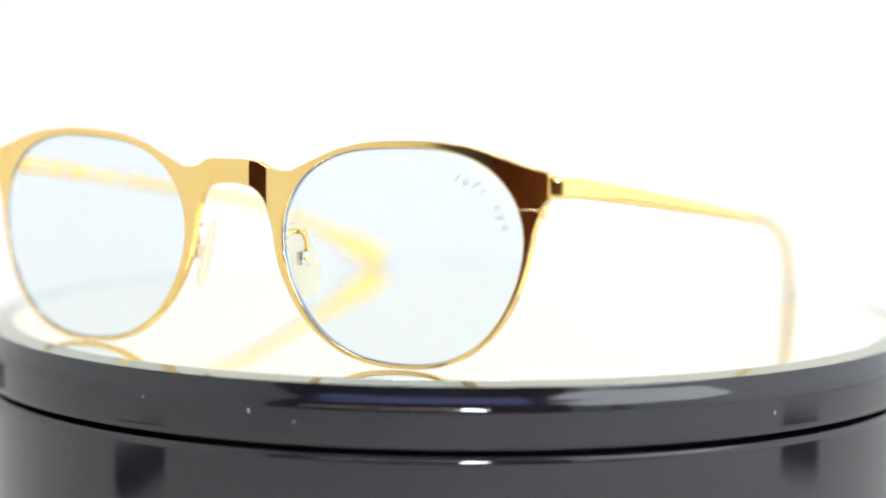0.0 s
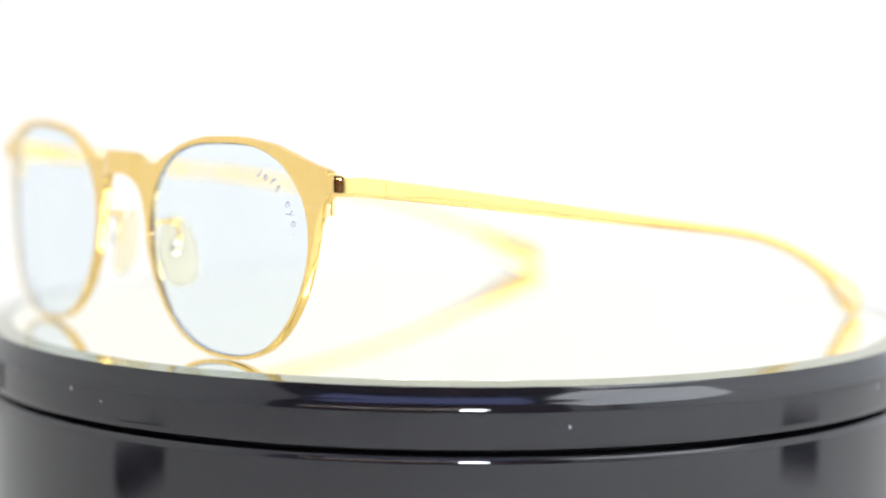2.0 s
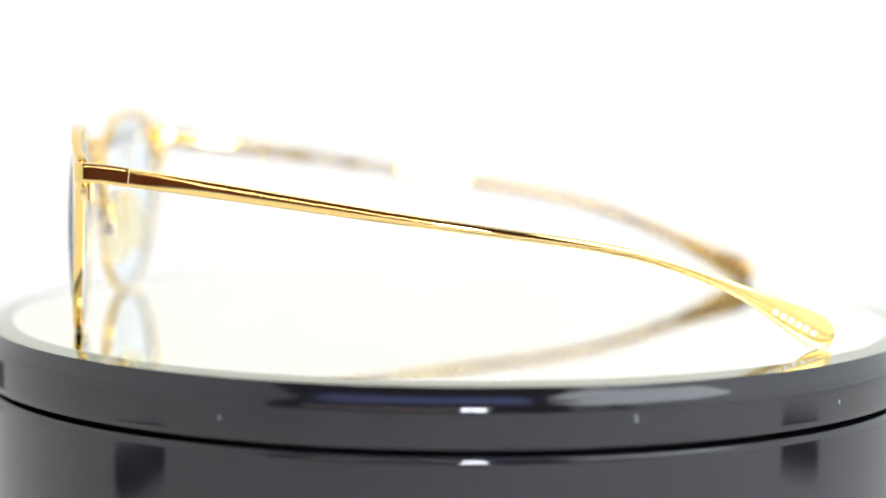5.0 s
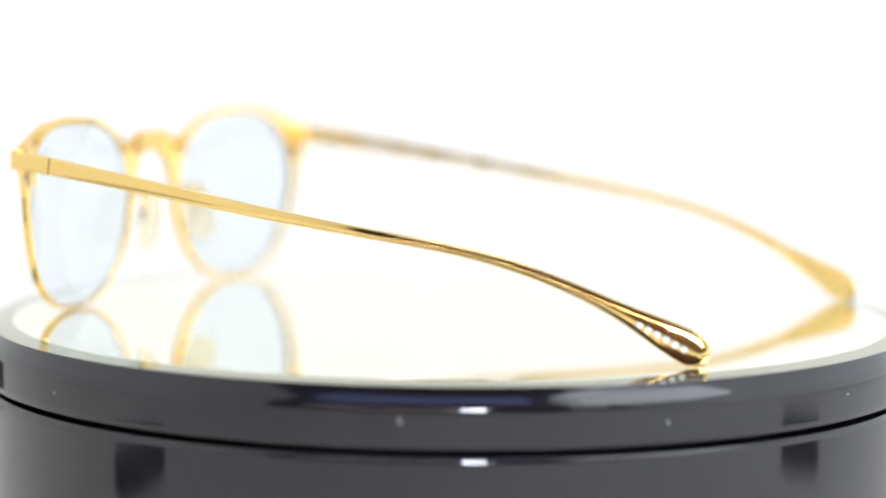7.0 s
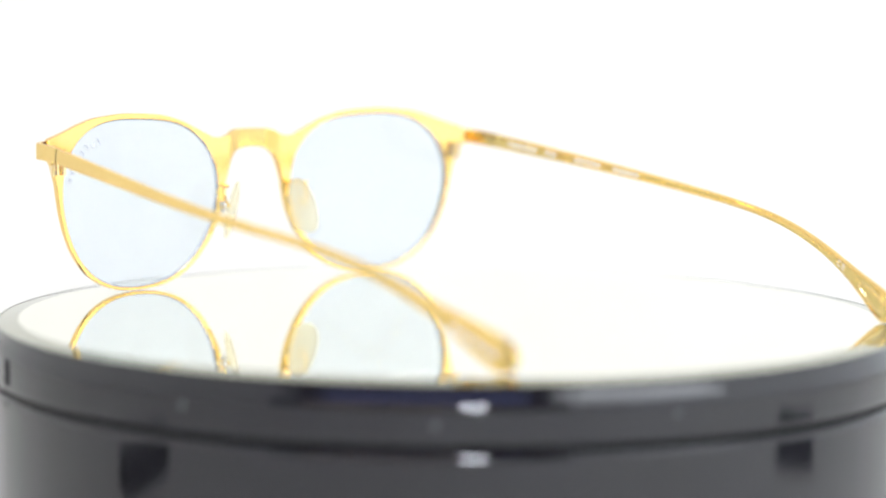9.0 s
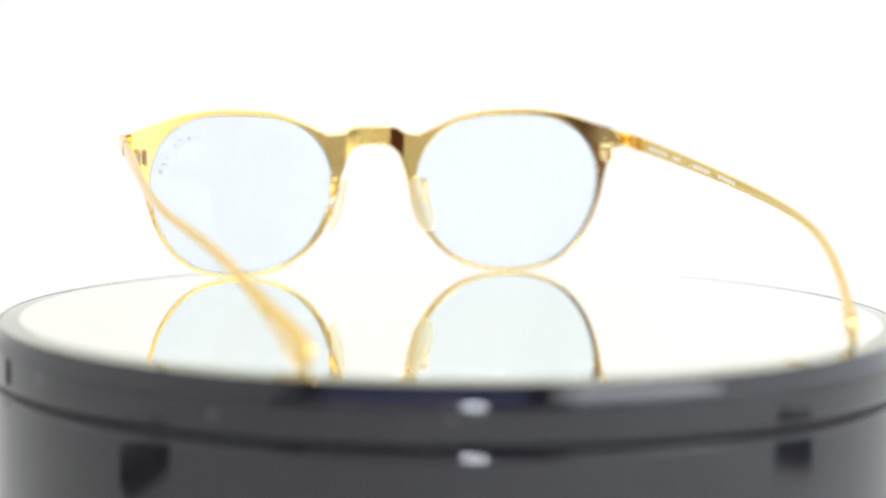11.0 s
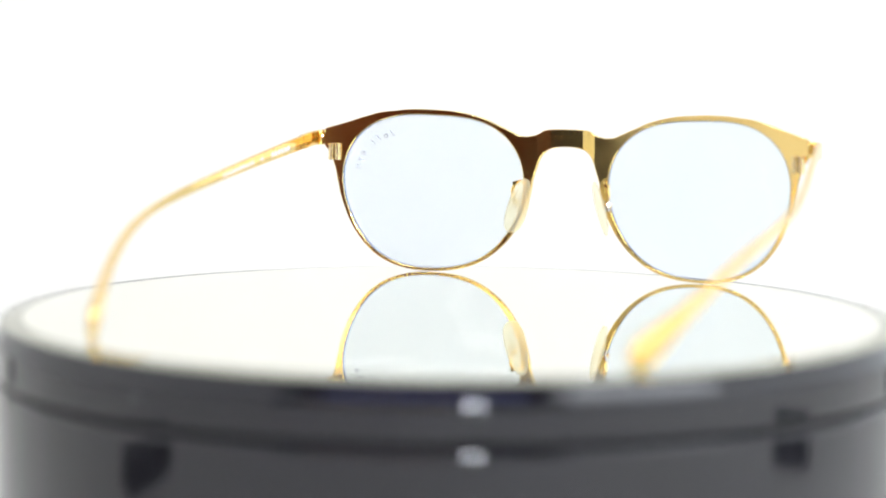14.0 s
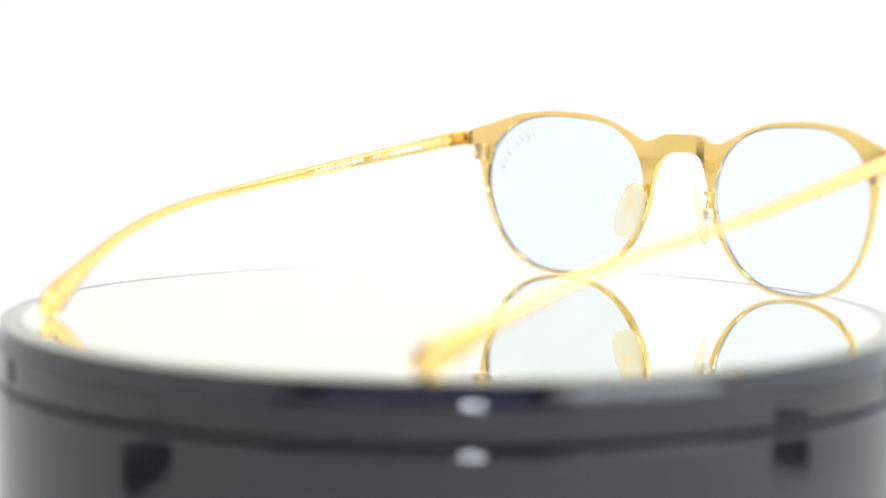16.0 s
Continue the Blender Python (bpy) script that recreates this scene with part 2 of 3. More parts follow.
TUBE = bpy.data.materials.new("warm_tube_glow")
TUBE.use_nodes = True
TUBE.node_tree.nodes["Principled BSDF"].inputs["Emission Color"].default_value = (1.0, 0.86, 0.78, 1)
TUBE.node_tree.nodes["Principled BSDF"].inputs["Emission Strength"].default_value = 48.0
tube_lamp()

COOL = bpy.data.materials.new("blue_bevel_glow")
COOL.use_nodes = True
COOL.node_tree.nodes["Principled BSDF"].inputs["Emission Color"].default_value = (0.30, 0.37, 0.9, 1)
COOL.node_tree.nodes["Principled BSDF"].inputs["Emission Strength"].default_value = 7.5


def bevel_glow_panel():
    """An added glowing panel, no known lamp, that turns the rim's bevel blue."""
    lamp = tagged(new("bevel_glow_panel"), "added wide blue-white glow panel under the room ceiling", "lamp")
    lamp.location = (-0.25, -1.75, 1.7)
    bm = bmesh.new()
    box(bm, (0, 0, -0.02), (1.9, 0.62, 0.04), bevel=0.004)
    part("housing", bm, MATT_BLACK, lamp, "dark backing of the added glow panel")
    bm = bmesh.new()
    box(bm, (0, 0, -0.043), (1.8, 0.54, 0.006), bevel=0.001)
    part("diffuser", bm, COOL, lamp, "glowing blue-white face of the added panel")


bevel_glow_panel()


def dark_block(x, y, turn, size):
    """A dark block of unknown kind, placed to be mirrored in the turntable's side."""
    ob = tagged(new("mirrored_block"), "small matt black block standing on the white paper", "block", "weights in the tent")
    bm = bmesh.new()
    box(bm, (0, 0, size[2] / 2), size, bevel=0.002)
    part("block", bm, MATT_BLACK, ob)
    ob.matrix_world = pose(x, y, TABLE_Z, 0, 0, turn)


dark_block(-0.335, -0.152, 70, (0.085, 0.03, 0.013))
dark_block(0.388, -0.081, 94, (0.075, 0.03, 0.015))
dark_block(-0.385, 0.275, 130, (0.06, 0.03, 0.02))
dark_block(0.385, 0.275, 50, (0.06, 0.03, 0.02))

# ---- the turntable ----
MIRROR_R, RING_R, BEVEL_W, BEVEL_H = 0.1045, 0.1063, 0.0046, 0.00056


def turntable():
    stand = tagged(new("turntable"), "black glossy display turntable with a round mirror top", "turntable")
    stand.location = (0, 0, TABLE_Z)
    low = -TABLE_Z
    bm = bmesh.new()
    r = RING_R
    capped(bm, [(r - 0.004, 0.0), (r - 0.001, 0.0006), (r, 0.002), (r, 0.003), (r, 0.02), (r, low - 0.0150), (r, low - 0.0143), (r - 0.0002, low - 0.0138), (r - 0.0006, low - 0.0135), (r - 0.004, low - 0.0134)])
    part("base", bm, BLACK, stand, "black glossy plastic base drum")
    bm = bmesh.new()
    capped(bm, [(r - 0.006, low - 0.0134), (r - 0.006, low - 0.0128)], 96)
    part("spindle_gap", bm, MATT_BLACK, stand, "dark narrow gap under the platter")
    platter = new("platter")
    platter.parent = stand
    platter.location = (0, 0, low)
    bm = bmesh.new()
    R = RING_R
    capped(bm, [(R - 0.004, -0.0128), (R - 0.0009, -0.0126), (R - 0.0002, -0.0121), (R, -0.0112), (R, -0.0107), (R, -0.0060), (R, -0.0053)]
           + [(R - 0.0043 * (1 - math.cos(radians(d))), -0.0052 + 0.0043 * math.sin(radians(d))) for d in (0, 4, 8, 12, 16, 20, 25)]
           + [(R - 0.0006, -0.00308), (R - 0.00125, -0.00172), (R - 0.0014, -0.0012), (R - 0.0015, -0.0007), (R - 0.0016, -0.0005),
                (R - 0.00168, -0.0005), (R - 0.0017, -0.002), (MIRROR_R - 0.0012, -0.0034)])
    part("platter_rim", bm, BLACK, platter, "black glossy bevelled rim")
    bm = bmesh.new()
    g = MIRROR_R
    capped(bm, [(g - 0.0006, -0.0033), (g - 0.0003, -0.0032), (g - 0.0003, -0.0010), (g - BEVEL_W, -0.0001), (g - BEVEL_W - 0.0001, 0.0)])
    part("mirror", bm, MIRROR, platter, "round mirror plate with a pale yellow cast", smooth=25)
    bm = bmesh.new()
    turned(bm, [(g - 0.00028, -0.0019), (g + 0.0001, -0.0018), (g + 0.0001, -BEVEL_H - 0.00015), (g - 0.00008, -BEVEL_H), (g - BEVEL_W, -0.00002), (g - BEVEL_W - 0.0001, -0.00005), (g - 0.00028, -0.0019)])
    bmesh.ops.remove_doubles(bm, verts=bm.verts, dist=1e-7)
    part("mirror_edge", bm, EDGE, platter, "wide shallow grey-green glass bevel", smooth=2)
    # small scratches and chips: angle on the platter, height, width, length
    for a, z, w, h in ((-9.9, -0.0068, 0.0004, 0.0015), (-111, -0.0062, 0.0005, 0.0008), (-124, -0.0056, 0.0004, 0.0004),
                       (-53.5, -0.0080, 0.0005, 0.0007), (-106, -0.0078, 0.0003, 0.0004), (18, -0.0080, 0.0004, 0.0009), (44, -0.0068, 0.0007, 0.0004)):
        bm = bmesh.new()
        turn = Matrix.Rotation(radians(a), 4, "Z")
        box(bm, turn @ Vector((RING_R, 0, z)), (0.0001, w, h), turn @ Matrix.Rotation(radians(14), 4, "X"))
        part("scratch", bm, CHIP, platter)
    for a in (-82, -62, -40, -88.5, 8, -143):
        bm = bmesh.new()
        turn = Matrix.Rotation(radians(a), 4, "Z")
        box(bm, turn @ Vector((MIRROR_R - 0.0003, 0, -BEVEL_H)), (0.0005, 0.0005, 0.0002), turn)
        part("chip", bm, CHIP, platter)
    return stand, platter


stand, platter = turntable()

# ---- the eyeglasses ----
MM = 0.001
SHIFT = -0.0041                     # the bridge stands off the turntable's axis
LENS_C = (36.86, 21.94)
LENS_R = (23.36, 0.215, 0.65, 1.92, 0.045, -0.195, 0.824, -0.437, 0.007, -0.026, 0.107)


def lens_radius(a):
    return LENS_R[0] + sum(LENS_R[2 * k - 1] * math.cos(k * a) + LENS_R[2 * k] * math.sin(k * a) for k in range(1, 6))


def bow(u):
    """How far back the front lies, u mm from the bridge."""
    a = abs(u)
    bump = 0.95 * min(1.0, max(0.0, (8.0 - a) / 3.5))
    return -83.8 + 0.0014 * u * u + 0.006 * max(0.0, a - 54) ** 2 - bump


def bow_slope(u):
    return (bow(u + 0.05) - bow(u - 0.05)) / 0.1


def place(u, y, z):
    return Vector((u * MM + SHIFT, y * MM, z * MM))


def outer_outline():
    """The outline of the gold front, one half from the bridge's top round the rim to the bridge's underside, then mirrored."""
    half = [(0, 39.6), (2.6, 39.6), (5.2, 39.5), (6.4, 39.2), (7.6, 38.4), (8.8, 37.9), (10.9, 37.5)]
    cx, cz = LENS_C

    def arc(a0, a1, step, table):
        for i in range(int(abs(a1 - a0) / step) + 1):
            d = a0 + (a1 - a0) * i / int(abs(a1 - a0) / step)
            w = float(np.interp(d, [t[0] for t in table], [t[1] for t in table]))
            r = lens_radius(radians(d)) + w
            half.append((cx + r * math.cos(radians(d)), cz + r * math.sin(radians(d))))
    arc(146, 40, 2, TOP_WIDTH)
    half.extend([(63.5, 39.75), (66.2, 39.0), (66.9, 38.5), (66.9, 36.2), (66.9, 34.1), (66.3, 33.4), (65.6, 32.5)])
    arc(16, -187, 2.5, LOW_WIDTH)
    half.extend([(8.6, 28.0), (7.9, 30.2), (7.2, 31.9), (6.3, 33.1), (5.0, 34.1), (3.2, 34.6), (1.6, 34.85)])
    return half


TOP_WIDTH = [(38, 4.5), (43, 3.5), (48, 2.7), (63, 1.5), (90, 1.4), (105, 1.35), (120, 1.1), (133, 1.15), (140, 1.8), (146, 2.9)]
LOW_WIDTH = [(-187, 2.4), (-180, 2.1), (-160, 1.5), (-135, 1.0), (-90, 0.75), (-30, 0.9), (-8, 1.0), (4, 1.3), (12, 2.05), (16, 3.1)]


def inset(points, d):
    """The closed outline moved to its left by d."""
    n, out = len(points), []
    for i, (x, z) in enumerate(points):
        (x0, z0), (x1, z1) = points[i - 1], points[(i + 1) % n]
        tx, tz = x1 - x0, z1 - z0
        s = math.hypot(tx, tz) or 1
        out.append((x - tz / s * d, z + tx / s * d))
    return out


def front_frame(parent):
    """A thin gold sheet with two lens openings, chamfered at all its edges."""
    right = outer_outline()
    loop = right + [(-u, z) for u, z in reversed(right) if u > 0.01]
    holes = []
    for s in (1, -1):
        ring = []
        for i in range(120):
            a = 2 * math.pi * i / 120
            r = lens_radius(a)
            ring.append((s * (LENS_C[0] + r * math.cos(a)), LENS_C[1] + r * math.sin(a)))
        holes.append(ring if s == 1 else ring[::-1])
    thick, cham = 1.9, 0.22
    bm = bmesh.new()
    flag = bm.faces.layers.int.new("flat")
    faces_front, faces_back = [], []
    for pts in [loop] + holes:
        # the outer loop runs clockwise, the holes anticlockwise: the metal lies on the right of each
        tight = inset(pts, -cham)
        n = len(pts)
        layers = []
        for side in (0, 1):
            for k in range(4):
                turn = radians(30 * k if side == 0 else 90 - 30 * k)
                ring = inset(pts, -cham * (1 - math.sin(turn)))
                deep = cham * (1 - math.cos(turn))
                layers.append([bm.verts.new(place(u, bow(u) + (deep if side == 0 else thick - deep), z)) for u, z in ring])
        for p, q in zip(layers, layers[1:]):
            for i in range(n):
                bm.faces.new((p[i], p[(i + 1) % n], q[(i + 1) % n], q[i]))
        faces_front.append((layers[0], tight))
        faces_back.append((layers[-1], tight))
    for level, sets in ((1, faces_front), (2, faces_back)):
        flat, back = bmesh.new(), {}
        edges = []
        for verts, tight in sets:
            vs = []
            for v, (u, z) in zip(verts, tight):
                w = flat.verts.new((u, z, 0))
                back[w] = v
                vs.append(w)
            edges += [flat.edges.new((vs[i], vs[(i + 1) % len(vs)])) for i in range(len(vs))]
        got = bmesh.ops.triangle_fill(flat, use_beauty=True, use_dissolve=False, edges=edges, normal=(0, 0, 1))
        for f in got["geom"]:
            if isinstance(f, bmesh.types.BMFace):
                bm.faces.new([back[v] for v in f.verts])[flag] = level
        flat.free()
    # clean creases where the bridge steps forward
    for u in (-8.0, -4.5, 4.5, 8.0):
        cut = bmesh.ops.bisect_plane(bm, geom=bm.verts[:] + bm.edges[:] + bm.faces[:], plane_co=place(u, 0, 0), plane_no=(1, 0, 0))["geom_cut"]
        for v in cut:
            if isinstance(v, bmesh.types.BMVert):
                kinds = {f[flag] for f in v.link_faces}
                if kinds == {1}:
                    v.co.y = bow(u) * MM
                elif kinds == {2}:
                    v.co.y = (bow(u) + thick) * MM
    ob = part("front_frame", bm, GOLD, parent, "polished gold metal front with flat rims and a keyhole bridge", smooth=40)
    # the sheet's two faces shade as the bent metal does, facet by facet at the bridge
    me = ob.data
    normals = []
    corner = [n.vector.copy() for n in me.corner_normals]
    flat_face = me.attributes["flat"].data
    for f in me.polygons:
        mid = (f.center.x - SHIFT) / MM
        for li in f.loop_indices:
            if flat_face[f.index].value:
                u = (me.vertices[me.loops[li].vertex_index].co.x - SHIFT) / MM
                k = bow_slope(u if abs(mid) > 8.0 and abs(u) > 8.1 else mid)
                n = Vector((k, -1, 0)).normalized()
                if f.normal.y > 0 and abs(mid) < 8.0:
                    n = Vector((n.x, n.y, 0.12)).normalized()      # the bridge's back leans down
                normals.append(n if f.normal.y < 0 else -n)
            else:
                normals.append(corner[li])
    me.normals_split_custom_set(normals)
    return ob


def lens(parent, s, label):
    bm = bmesh.new()
    n, rings = 96, 10
    layers = []
    for depth, dome in ((0.12, 0.5), (1.75, 0.42)):
        grid = [[bm.verts.new(place(s * LENS_C[0], bow(LENS_C[0]) + depth - dome, LENS_C[1]))]]
        for j in range(1, rings + 1):
            k = j / rings
            row = []
            for i in range(n):
                a = 2 * math.pi * i / n
                r = (lens_radius(a) - 0.03) * k
                u, z = LENS_C[0] + r * math.cos(a), LENS_C[1] + r * math.sin(a)
                row.append(bm.verts.new(place(s * u, bow(u) * k + (1 - k) * bow(LENS_C[0]) + depth - dome * (1 - k * k), z)))
            grid.append(row)
        for i in range(n):
            bm.faces.new((grid[0][0], grid[1][i], grid[1][(i + 1) % n]))
            for j in range(1, rings):
                bm.faces.new((grid[j][i], grid[j + 1][i], grid[j + 1][(i + 1) % n], grid[j][(i + 1) % n]))
        layers.append(grid[-1])
    a, b = layers
    for i in range(n):
        bm.faces.new((a[i], b[i], b[(i + 1) % n], a[(i + 1) % n]))
    ob = part("lens", bm, LENS, parent, label)
    ob.visible_shadow = False
    bm = bmesh.new()
    loop = []
    for i in range(n + 1):
        a = 2 * math.pi * i / n
        u, z = LENS_C[0] + (lens_radius(a) - 0.12) * math.cos(a), LENS_C[1] + (lens_radius(a) - 0.12) * math.sin(a)
        loop.append(place(s * u, bow(u) + 0.95, z))
    rod(bm, loop, 0.00013, 6)
    part("lens_bevel", bm, BEVEL, ob, "fine blue-grey ground edge of the lens")
    return ob


def letters(text, size, pose_of, name, mat, parent, label, spread=1.0, depth=0.00003):
    """Words in the built-in font, one letter after another; pose_of(i) gives each letter's pose."""
    bm = bmesh.new()
    for i, ch in enumerate(text):
        if ch == " ":
            continue
        data = bpy.data.curves.new("letter", "FONT")
        data.body, data.size, data.extrude, data.align_x = ch, size, depth, "CENTER"
        data.resolution_u = 3
        ob = bpy.data.objects.new("letter", data)
        me = bpy.data.meshes.new_from_object(ob)
        me.transform(pose_of(i))
        bm.from_mesh(me)
        bpy.data.meshes.remove(me)
        bpy.data.objects.remove(ob)
        bpy.data.curves.remove(data)
    return part(name, bm, mat, parent, label, smooth=0)


def lens_words(parent):
    def at(i):
        a = radians(51.8 - 5.05 * i)
        r = float(np.interp(math.degrees(a), (10, 27, 41, 52), (22.9, 22.8, 21.6, 19.7))) - 0.7
        u, z = LENS_C[0] + r * math.cos(a), LENS_C[1] + r * math.sin(a)
        y = bow(u) - 0.22
        return Matrix.Translation(place(u, y, z)) @ Matrix.Rotation(0.004 * u, 4, "Z") @ Matrix.Rotation(radians(90), 4, "X") @ Matrix.Rotation(a - math.pi / 2, 4, "Z")
    letters("left eye.", 0.0027, at, "lens_lettering", INK, parent, "small grey words printed on the lens")


def flat_sweep(bm, path, heights, thick, ridge, s):
    """A flat strap standing on edge along the path: heights and ridge at each point, in mm."""
    rings = []
    for i, p in enumerate(path):
        t = (path[min(i + 1, len(path) - 1)] - path[max(i - 1, 0)]).normalized()
        side = t.cross(Vector((0, 0, s))).normalized()
        up = side.cross(t).normalized() * s
        hh, ht, rg = heights[i] * MM, thick[i] * MM, ridge[i] * MM
        c = min(0.25 * MM, hh * 0.4)
        c = min(c, ht * 0.6)
        prof = [(ht - c, hh), (ht - 0.3 * c, hh - 0.3 * c)]
        prof += [(ht + rg * (1 - b * b), (hh - c) * b) for b in (1, 0.6, 0.25, 0, -0.25, -0.6, -1)]
        prof += [(ht - 0.3 * c, -hh + 0.3 * c), (ht - c, -hh), (-ht + c, -hh), (-ht + 0.3 * c, -hh + 0.3 * c), (-ht, -hh + c), (-ht, 0), (-ht, hh - c), (-ht + 0.3 * c, hh - 0.3 * c), (-ht + c, hh)]
        rings.append([bm.verts.new(p + side * a + up * b) for a, b in prof])
    n = len(rings[0])
    for a, b in zip(rings, rings[1:]):
        for k in range(n):
            bm.faces.new((a[k], a[(k + 1) % n], b[(k + 1) % n], b[k]))
    bm.faces.new(rings[0][::-1])
    bm.faces.new(rings[-1])


TEMPLE_Y = (-72, -45, -15, 15, 35, 55, 76)
TEMPLE_U = {1: (69.4, 71.35, 73.2, 72.6, 69.5, 65.1, 58.6), -1: (69.4, 72.6, 75.6, 75.9, 73.4, 68.6, 61.2)}
TEMPLE_Z = {1: (36.07, 32.44, 28.16, 24.1, 20.76, 14.15, 3.25), -1: (36.07, 32.44, 28.0, 23.5, 19.7, 12.9, 3.2)}


def temple_point(y, s):
    return float(spline(TEMPLE_Y, TEMPLE_U[s], y)), float(spline(TEMPLE_Y, TEMPLE_Z[s], y))


def temple(parent, s):
    ys = [-65.6 + 133.6 * i / 68 for i in range(69)] + [68 + 11.0 * math.sin(math.pi / 2 * i / 24) for i in range(1, 25)]
    path, heights, thick, ridge = [], [], [], []
    for y in ys:
        u, z = temple_point(y, s)
        path.append(place(s * u, y, z))
        hh = float(spline((-72, -40, -5, 25, 45, 58, 66, 72, 76, 80), (1.95, 1.55, 1.15, 0.95, 1.05, 1.4, 2.2, 3.15, 3.45, 3.5), y))
        if y > 74.5:
            hh *= math.sqrt(max(0.015, 1 - ((y - 74.5) / 4.6) ** 2))
        heights.append(hh)
        end = math.sqrt(max(0.02, 1 - (max(0, y - 77.2) / 1.85) ** 2))
        thick.append(end * float(np.interp(y, (-72, 20, 50, 79), (0.6, 0.6, 0.7, 0.8))))
        ridge.append(end * float(np.interp(y, (-66, -50, 45, 60, 75, 79), (0.0, 0.16, 0.22, 0.25, 0.25, 0.25))))
    bm = bmesh.new()
    flat_sweep(bm, path, heights, thick, ridge, s)
    ob = part("temple", bm, GOLD, parent, "slim gold temple arm widening to a flat paddle tip", smooth=55)
    return ob


def tip_inlay(parent, s):
    """A fine raised oval on the inner side of a temple's tip."""
    y0 = 71.3
    (u, z), (u2, z2) = temple_point(y0, s), temple_point(y0 + 1, s)
    k, side = math.atan2(z2 - z, 1), math.atan2(u2 - u, 1)
    pts = []
    for i in range(41):
        a = 2 * math.pi * i / 40
        along, up = 5.6 * math.cos(a), (1.7 + 0.5 * math.cos(a)) * math.sin(a)
        dy, dz = along * math.cos(k) - up * math.sin(k), along * math.sin(k) + up * math.cos(k)
        pts.append(place(s * (u - 0.83 + dy * math.tan(side)), y0 + dy, z + dz))
    bm = bmesh.new()
    rod(bm, pts, 0.00016, 8)
    part("tip_inlay", bm, GOLD_LIGHT, parent, "fine raised oval on the tip")


def end_piece(parent, s):
    """The block that turns the corner from the front to the temple."""
    line = [(63.6, bow(63.6) + 0.95), (65.2, bow(65.2) + 0.75), (66.4, bow(66.4) + 0.69)]
    for i in range(9):
        a = radians(-88 + 82 * i / 8)
        line.append((67.2 + 2.3 * math.cos(a), -74.15 + 2.3 * math.sin(a)))
    line += [(69.58, -71.0), (69.72, -68.4), (69.9, -65.8)]
    n = len(line)
    zs = [36.35 - 0.28 * i / (n - 4) if i < n - 3 else 36.05 - 0.13 * (line[i][1] + 72.0) for i in range(n)]
    hs = [2.12 - 0.17 * min(1, i / (n - 4)) for i in range(n)]
    bm = bmesh.new()
    flat_sweep(bm, [place(s * u, y, z) for (u, y), z in zip(line, zs)], hs, [0.66] * n, [0.0] * n, s)
    ob = part("end_piece", bm, GOLD, parent, smooth=25)
    return ob


def rim_seam(parent, s):
    """The fine joint where the rim closes under the end piece."""
    bm = bmesh.new()
    pts = [(u, bow(u) - 0.012, 31.9) for u in (60.3, 62.0, 63.6, 64.9)]
    rod(bm, [place(s * u, y, z) for u, y, z in pts], 0.00006, 6)
    part("rim_seam", bm, GOLD_LIGHT, parent, "fine bright joint line")


def hinge(parent, s):
    bm = bmesh.new()
    u, y, z = 63.9, -75.2, 32.4
    box(bm, place(s * u, y - 0.4, z), (0.0034, 0.0012, 0.0046), bevel=0.0002)
    ob = part("hinge", bm, GOLD_LIGHT, parent, "pale gold hinge block")
    for du in (-0.9, 0.9):
        for k in (-1, 0, 1):
            bm = bmesh.new()
            c = place(s * (u + du), y + 0.7, z + 1.5 * k)
            rod(bm, [c + Vector((0, 0, d)) for d in (-0.00068, -0.0005, 0.0005, 0.00068)], 0.00075, 12)
            part("knuckle", bm, GOLD_LIGHT, ob)
    return ob


def nose_pad(parent, s):
    bm = bmesh.new()
    bmesh.ops.create_uvsphere(bm, u_segments=28, v_segments=18, radius=1.0)
    for v in bm.verts:
        x, y, z = v.co
        f = 1 - 0.18 * z
        v.co = (x * 0.0010, math.copysign(abs(y) ** 0.8, y) * 0.0041 * f, math.copysign(abs(z) ** 0.9, z) * 0.0076)
    lean = Matrix.Rotation(radians(-s * 15), 4, "Y") @ Matrix.Rotation(radians(-s * 26), 4, "Z")
    bmesh.ops.transform(bm, matrix=Matrix.Translation(place(s * 11.4, -76.2, 19.2)) @ lean, verts=bm.verts)
    pad = part("nose_pad", bm, PAD, parent, "cream translucent silicone nose pad", smooth=80)
    bm = bmesh.new()
    rod(bm, [place(s * u, y, z) for u, y, z in ((11.2, -83.2, 24.4), (11.5, -81.5, 25.2), (12.0, -79.5, 25.6), (12.8, -77.8, 25.2), (13.3, -77.0, 23.6), (13.2, -76.8, 21.6), (12.6, -76.6, 20.4), (12.0, -76.4, 20.0))], 0.00045)
    part("pad_arm", bm, GOLD, pad, "thin gold wire pad arm")
    bm = bmesh.new()
    box(bm, place(s * 12.8, -77.6, 19.9), (0.0017, 0.0024, 0.0030), bevel=0.0005)
    part("pad_box", bm, SILVER, pad, "small bright screw box")
    bm = bmesh.new()
    box(bm, place(s * 11.3, -82.2, 24.6), (0.0009, 0.0012, 0.0034), Matrix.Rotation(radians(-s * 8), 4, "Y"), bevel=0.0002)
    part("arm_post", bm, GOLD, pad, "small gold post on the rim")
    bm = bmesh.new()
    rod(bm, [place(s * u, -77.6, 19.9) for u in (11.9, 12.4, 13.6, 14.0)], 0.0007, 12)
    part("pad_screw", bm, GOLD_LIGHT, pad, "tiny pale gold screw")
    bm = bmesh.new()
    rod(bm, [place(s * 12.7, y, 25.3) for y in (-79.2, -78.4, -77.2, -76.4)], 0.0005, 10)
    part("arm_bar", bm, GOLD, pad, "short gold cross bar")
    return pad


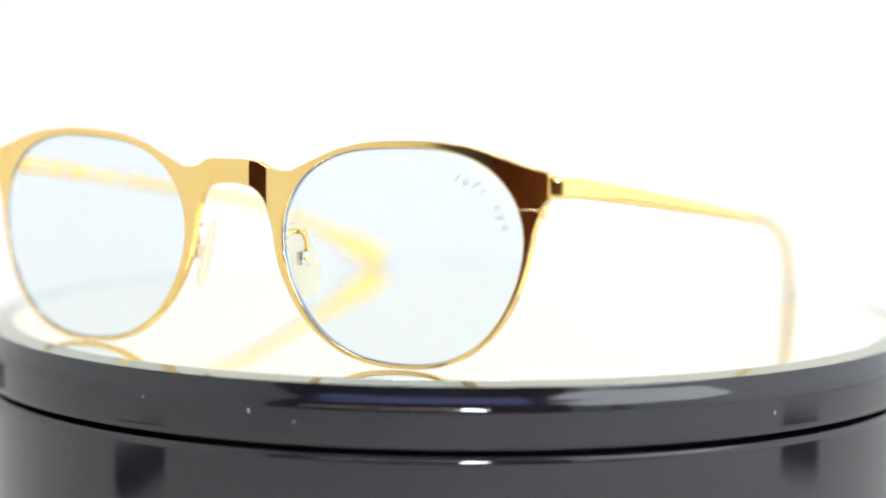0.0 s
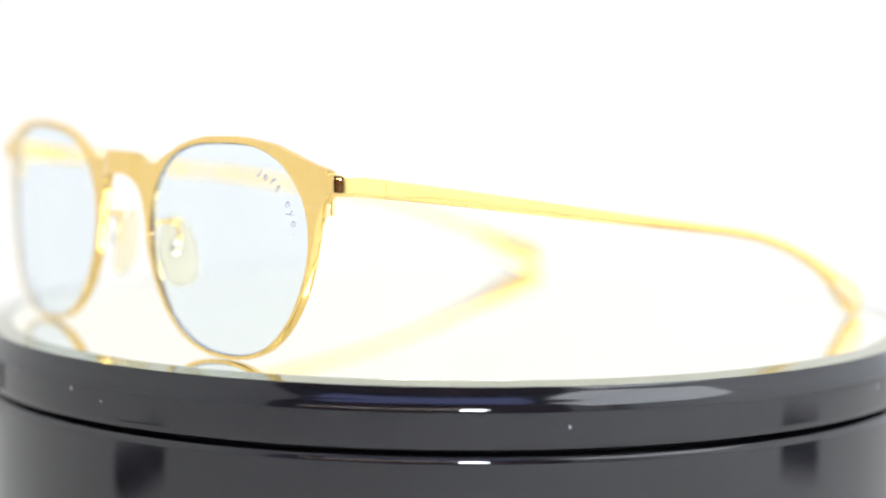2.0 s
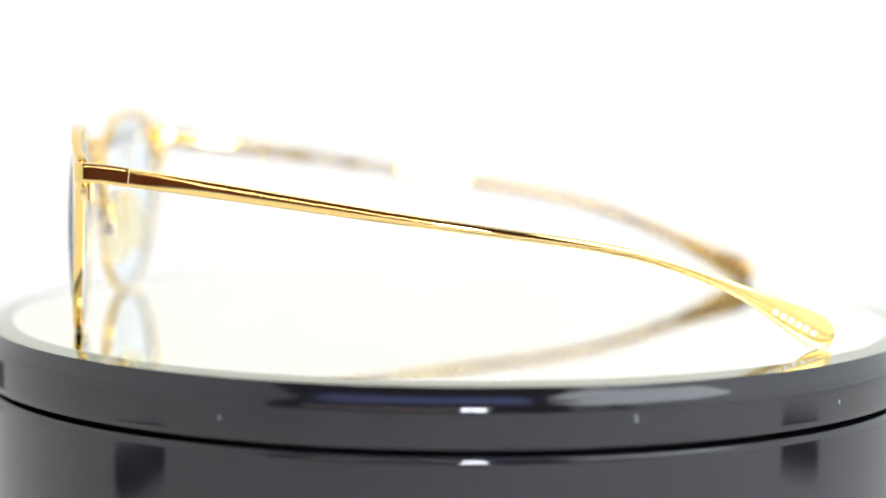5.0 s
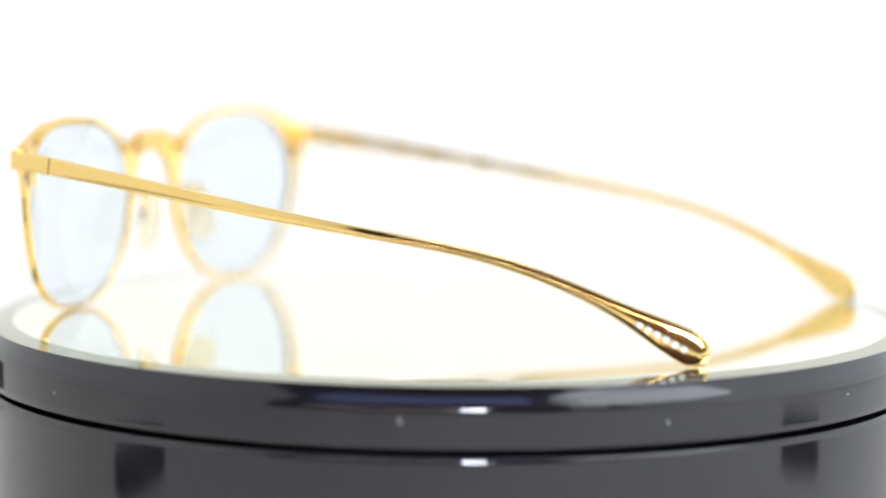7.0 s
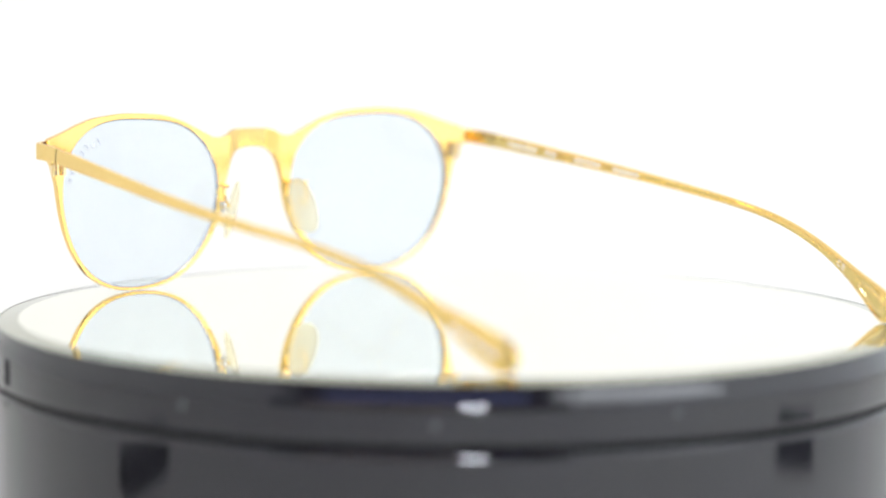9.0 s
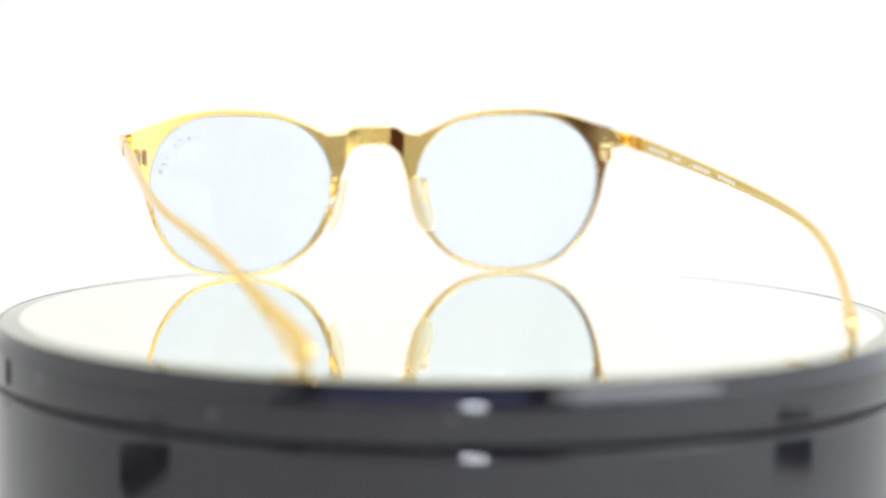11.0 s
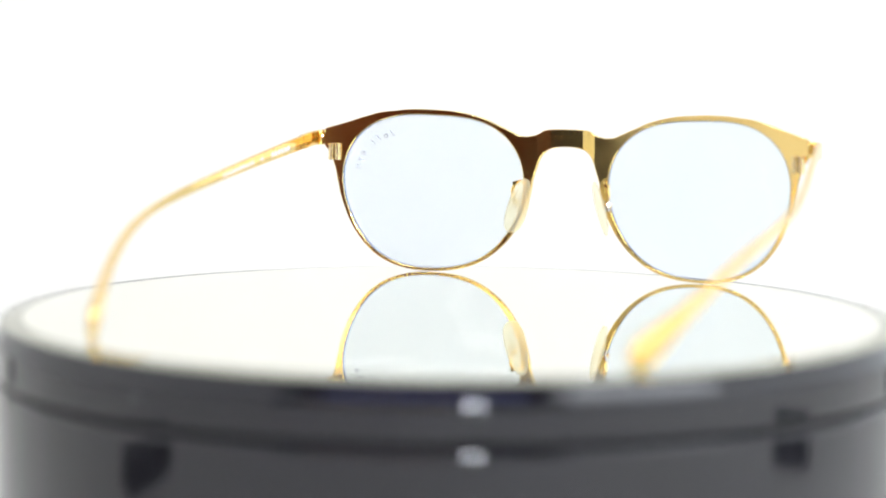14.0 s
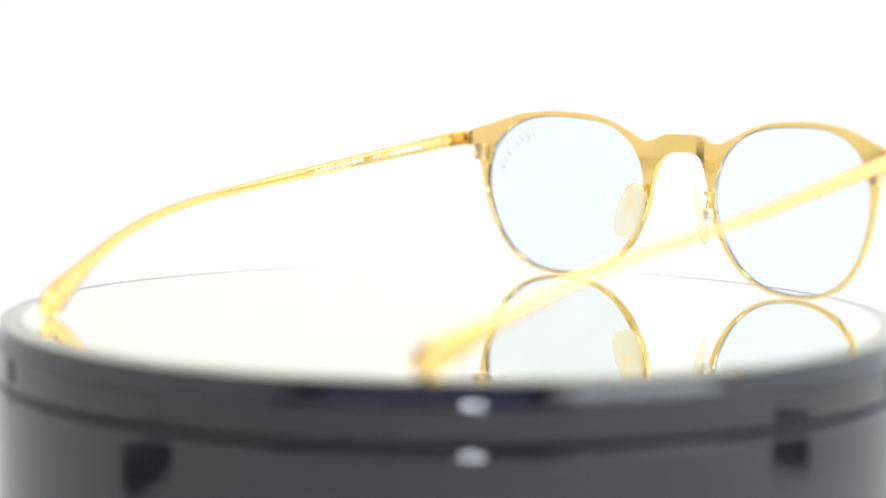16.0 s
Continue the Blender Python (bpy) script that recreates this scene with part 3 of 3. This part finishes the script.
def mark_bars(parent, s, start, end, count, size, off, side, name, label, mat, lean=0, drop=0):
    """Plain bars in place of small print along a temple."""
    for i in range(count):
        y = start + (end - start) * (i + 0.5) / count
        u, z = temple_point(y, s)
        u2, z2 = temple_point(y + 1, s)
        slope = math.atan2(z2 - z, 1)
        turn = Matrix.Rotation(math.atan2(-(u2 - u) * s, 1), 4, "Z") @ Matrix.Rotation(slope, 4, "X") @ Matrix.Rotation(radians(-s * lean), 4, "Y")
        bm = bmesh.new()
        box(bm, place(s * (u + side * off), y, z - drop), (0.00008, size[0] * abs(end - start) / count * MM, size[1] * MM), turn)
        part(name, bm, mat, parent, label)


def eyeglasses():
    g = tagged(new("eyeglasses"), "gold metal eyeglasses with pale blue lenses on a mirror turntable", "eyeglasses")
    front_frame(g)
    left = lens(g, 1, "pale blue tinted lens with small printed words")
    lens(g, -1, "pale blue tinted lens")
    lens_words(left)
    temples = []
    for s in (1, -1):
        t = temple(g, s)
        tip_inlay(t, s)
        temples.append(t)
        end_piece(g, s)
        rim_seam(g, s)
        hinge(g, s)
        nose_pad(g, s)
        if s == 1:
            mark_bars(t, s, -57.5, -46.5, 6, (0.62, 1.25), 0.63, -1, "print_bar", "white printed bar", WHITE_INK)
            mark_bars(t, s, -42.5, -40.3, 2, (0.6, 0.75), 0.63, -1, "print_bar", "white printed bar", WHITE_INK)
            mark_bars(t, s, -37, -20, 12, (0.62, 0.85), 0.63, -1, "print_bar", "white printed bar", WHITE_INK)
            mark_bars(t, s, 65.5, 75.5, 6, (0.7, 1.2), 1.06, 1, "print_bar", "white printed bar", WHITE_INK, 0, 0.5)
        else:
            for y0, y1, n in ((-60, -50, 6), (-47, -43, 2), (-37, -28, 5), (-24, -15, 5)):
                mark_bars(t, s, y0, y1, n, (0.7, 0.9), 0.63, -1, "print_bar", "white printed bar", WHITE_INK)

            def at(i):
                y = 57.5 + 1.7 * i
                (u, z), (u2, z2) = temple_point(y, -1), temple_point(y + 1, -1)
                k = math.atan2(z2 - z, 1)
                turn = Matrix(((0, 0, 1), (math.cos(k), -math.sin(k), 0), (math.sin(k), math.cos(k), 0))).to_4x4()
                return Matrix.Translation(place(-(u - 0.85), y, z - 0.7)) @ Matrix.Rotation(math.atan2(u2 - u, 1), 4, "Z") @ turn
            letters("CE", 0.0022, at, "stamped_letters", WHITE_INK, t, "small white stamped letters")
    # each temple turns about its hinge
    for s, t in zip((1, -1), temples):
        hub = place(s * 68.6, -63, 34.5)
        t.data.transform(Matrix.Translation(-hub))
        t.location = hub
        for piece in t.children:
            piece.location = -hub
    return g


glasses = eyeglasses()
focus = new("focus_point")                  # where the lens is set sharp
cam.data.dof.focus_object = focus


# ---- what moves ----
def motions():
    times = [0, 2, 4, 6, 8, 10, 12, 14, 16]
    walk(glasses, [(t, pose(0, 0, 0.0001, 0, 0, SPIN_START + SPIN * t)) for t in times])
    walk(platter, [(t, pose(0, 0, -TABLE_Z, 0, 0, SPIN * t)) for t in times])
    depth = ((0, -78), (1, -88), (2, -90), (3, -78), (4, -72), (6.5, -60), (7.2, -58), (8, -42), (8.6, 10), (9.3, 20), (11.4, 34), (12, 38), (12.5, 8), (13, 74), (14, 84), (15, 80), (16, 60))
    walk(focus, [(t, pose(0, y * MM, 0.02)) for t, y in depth])


motions()
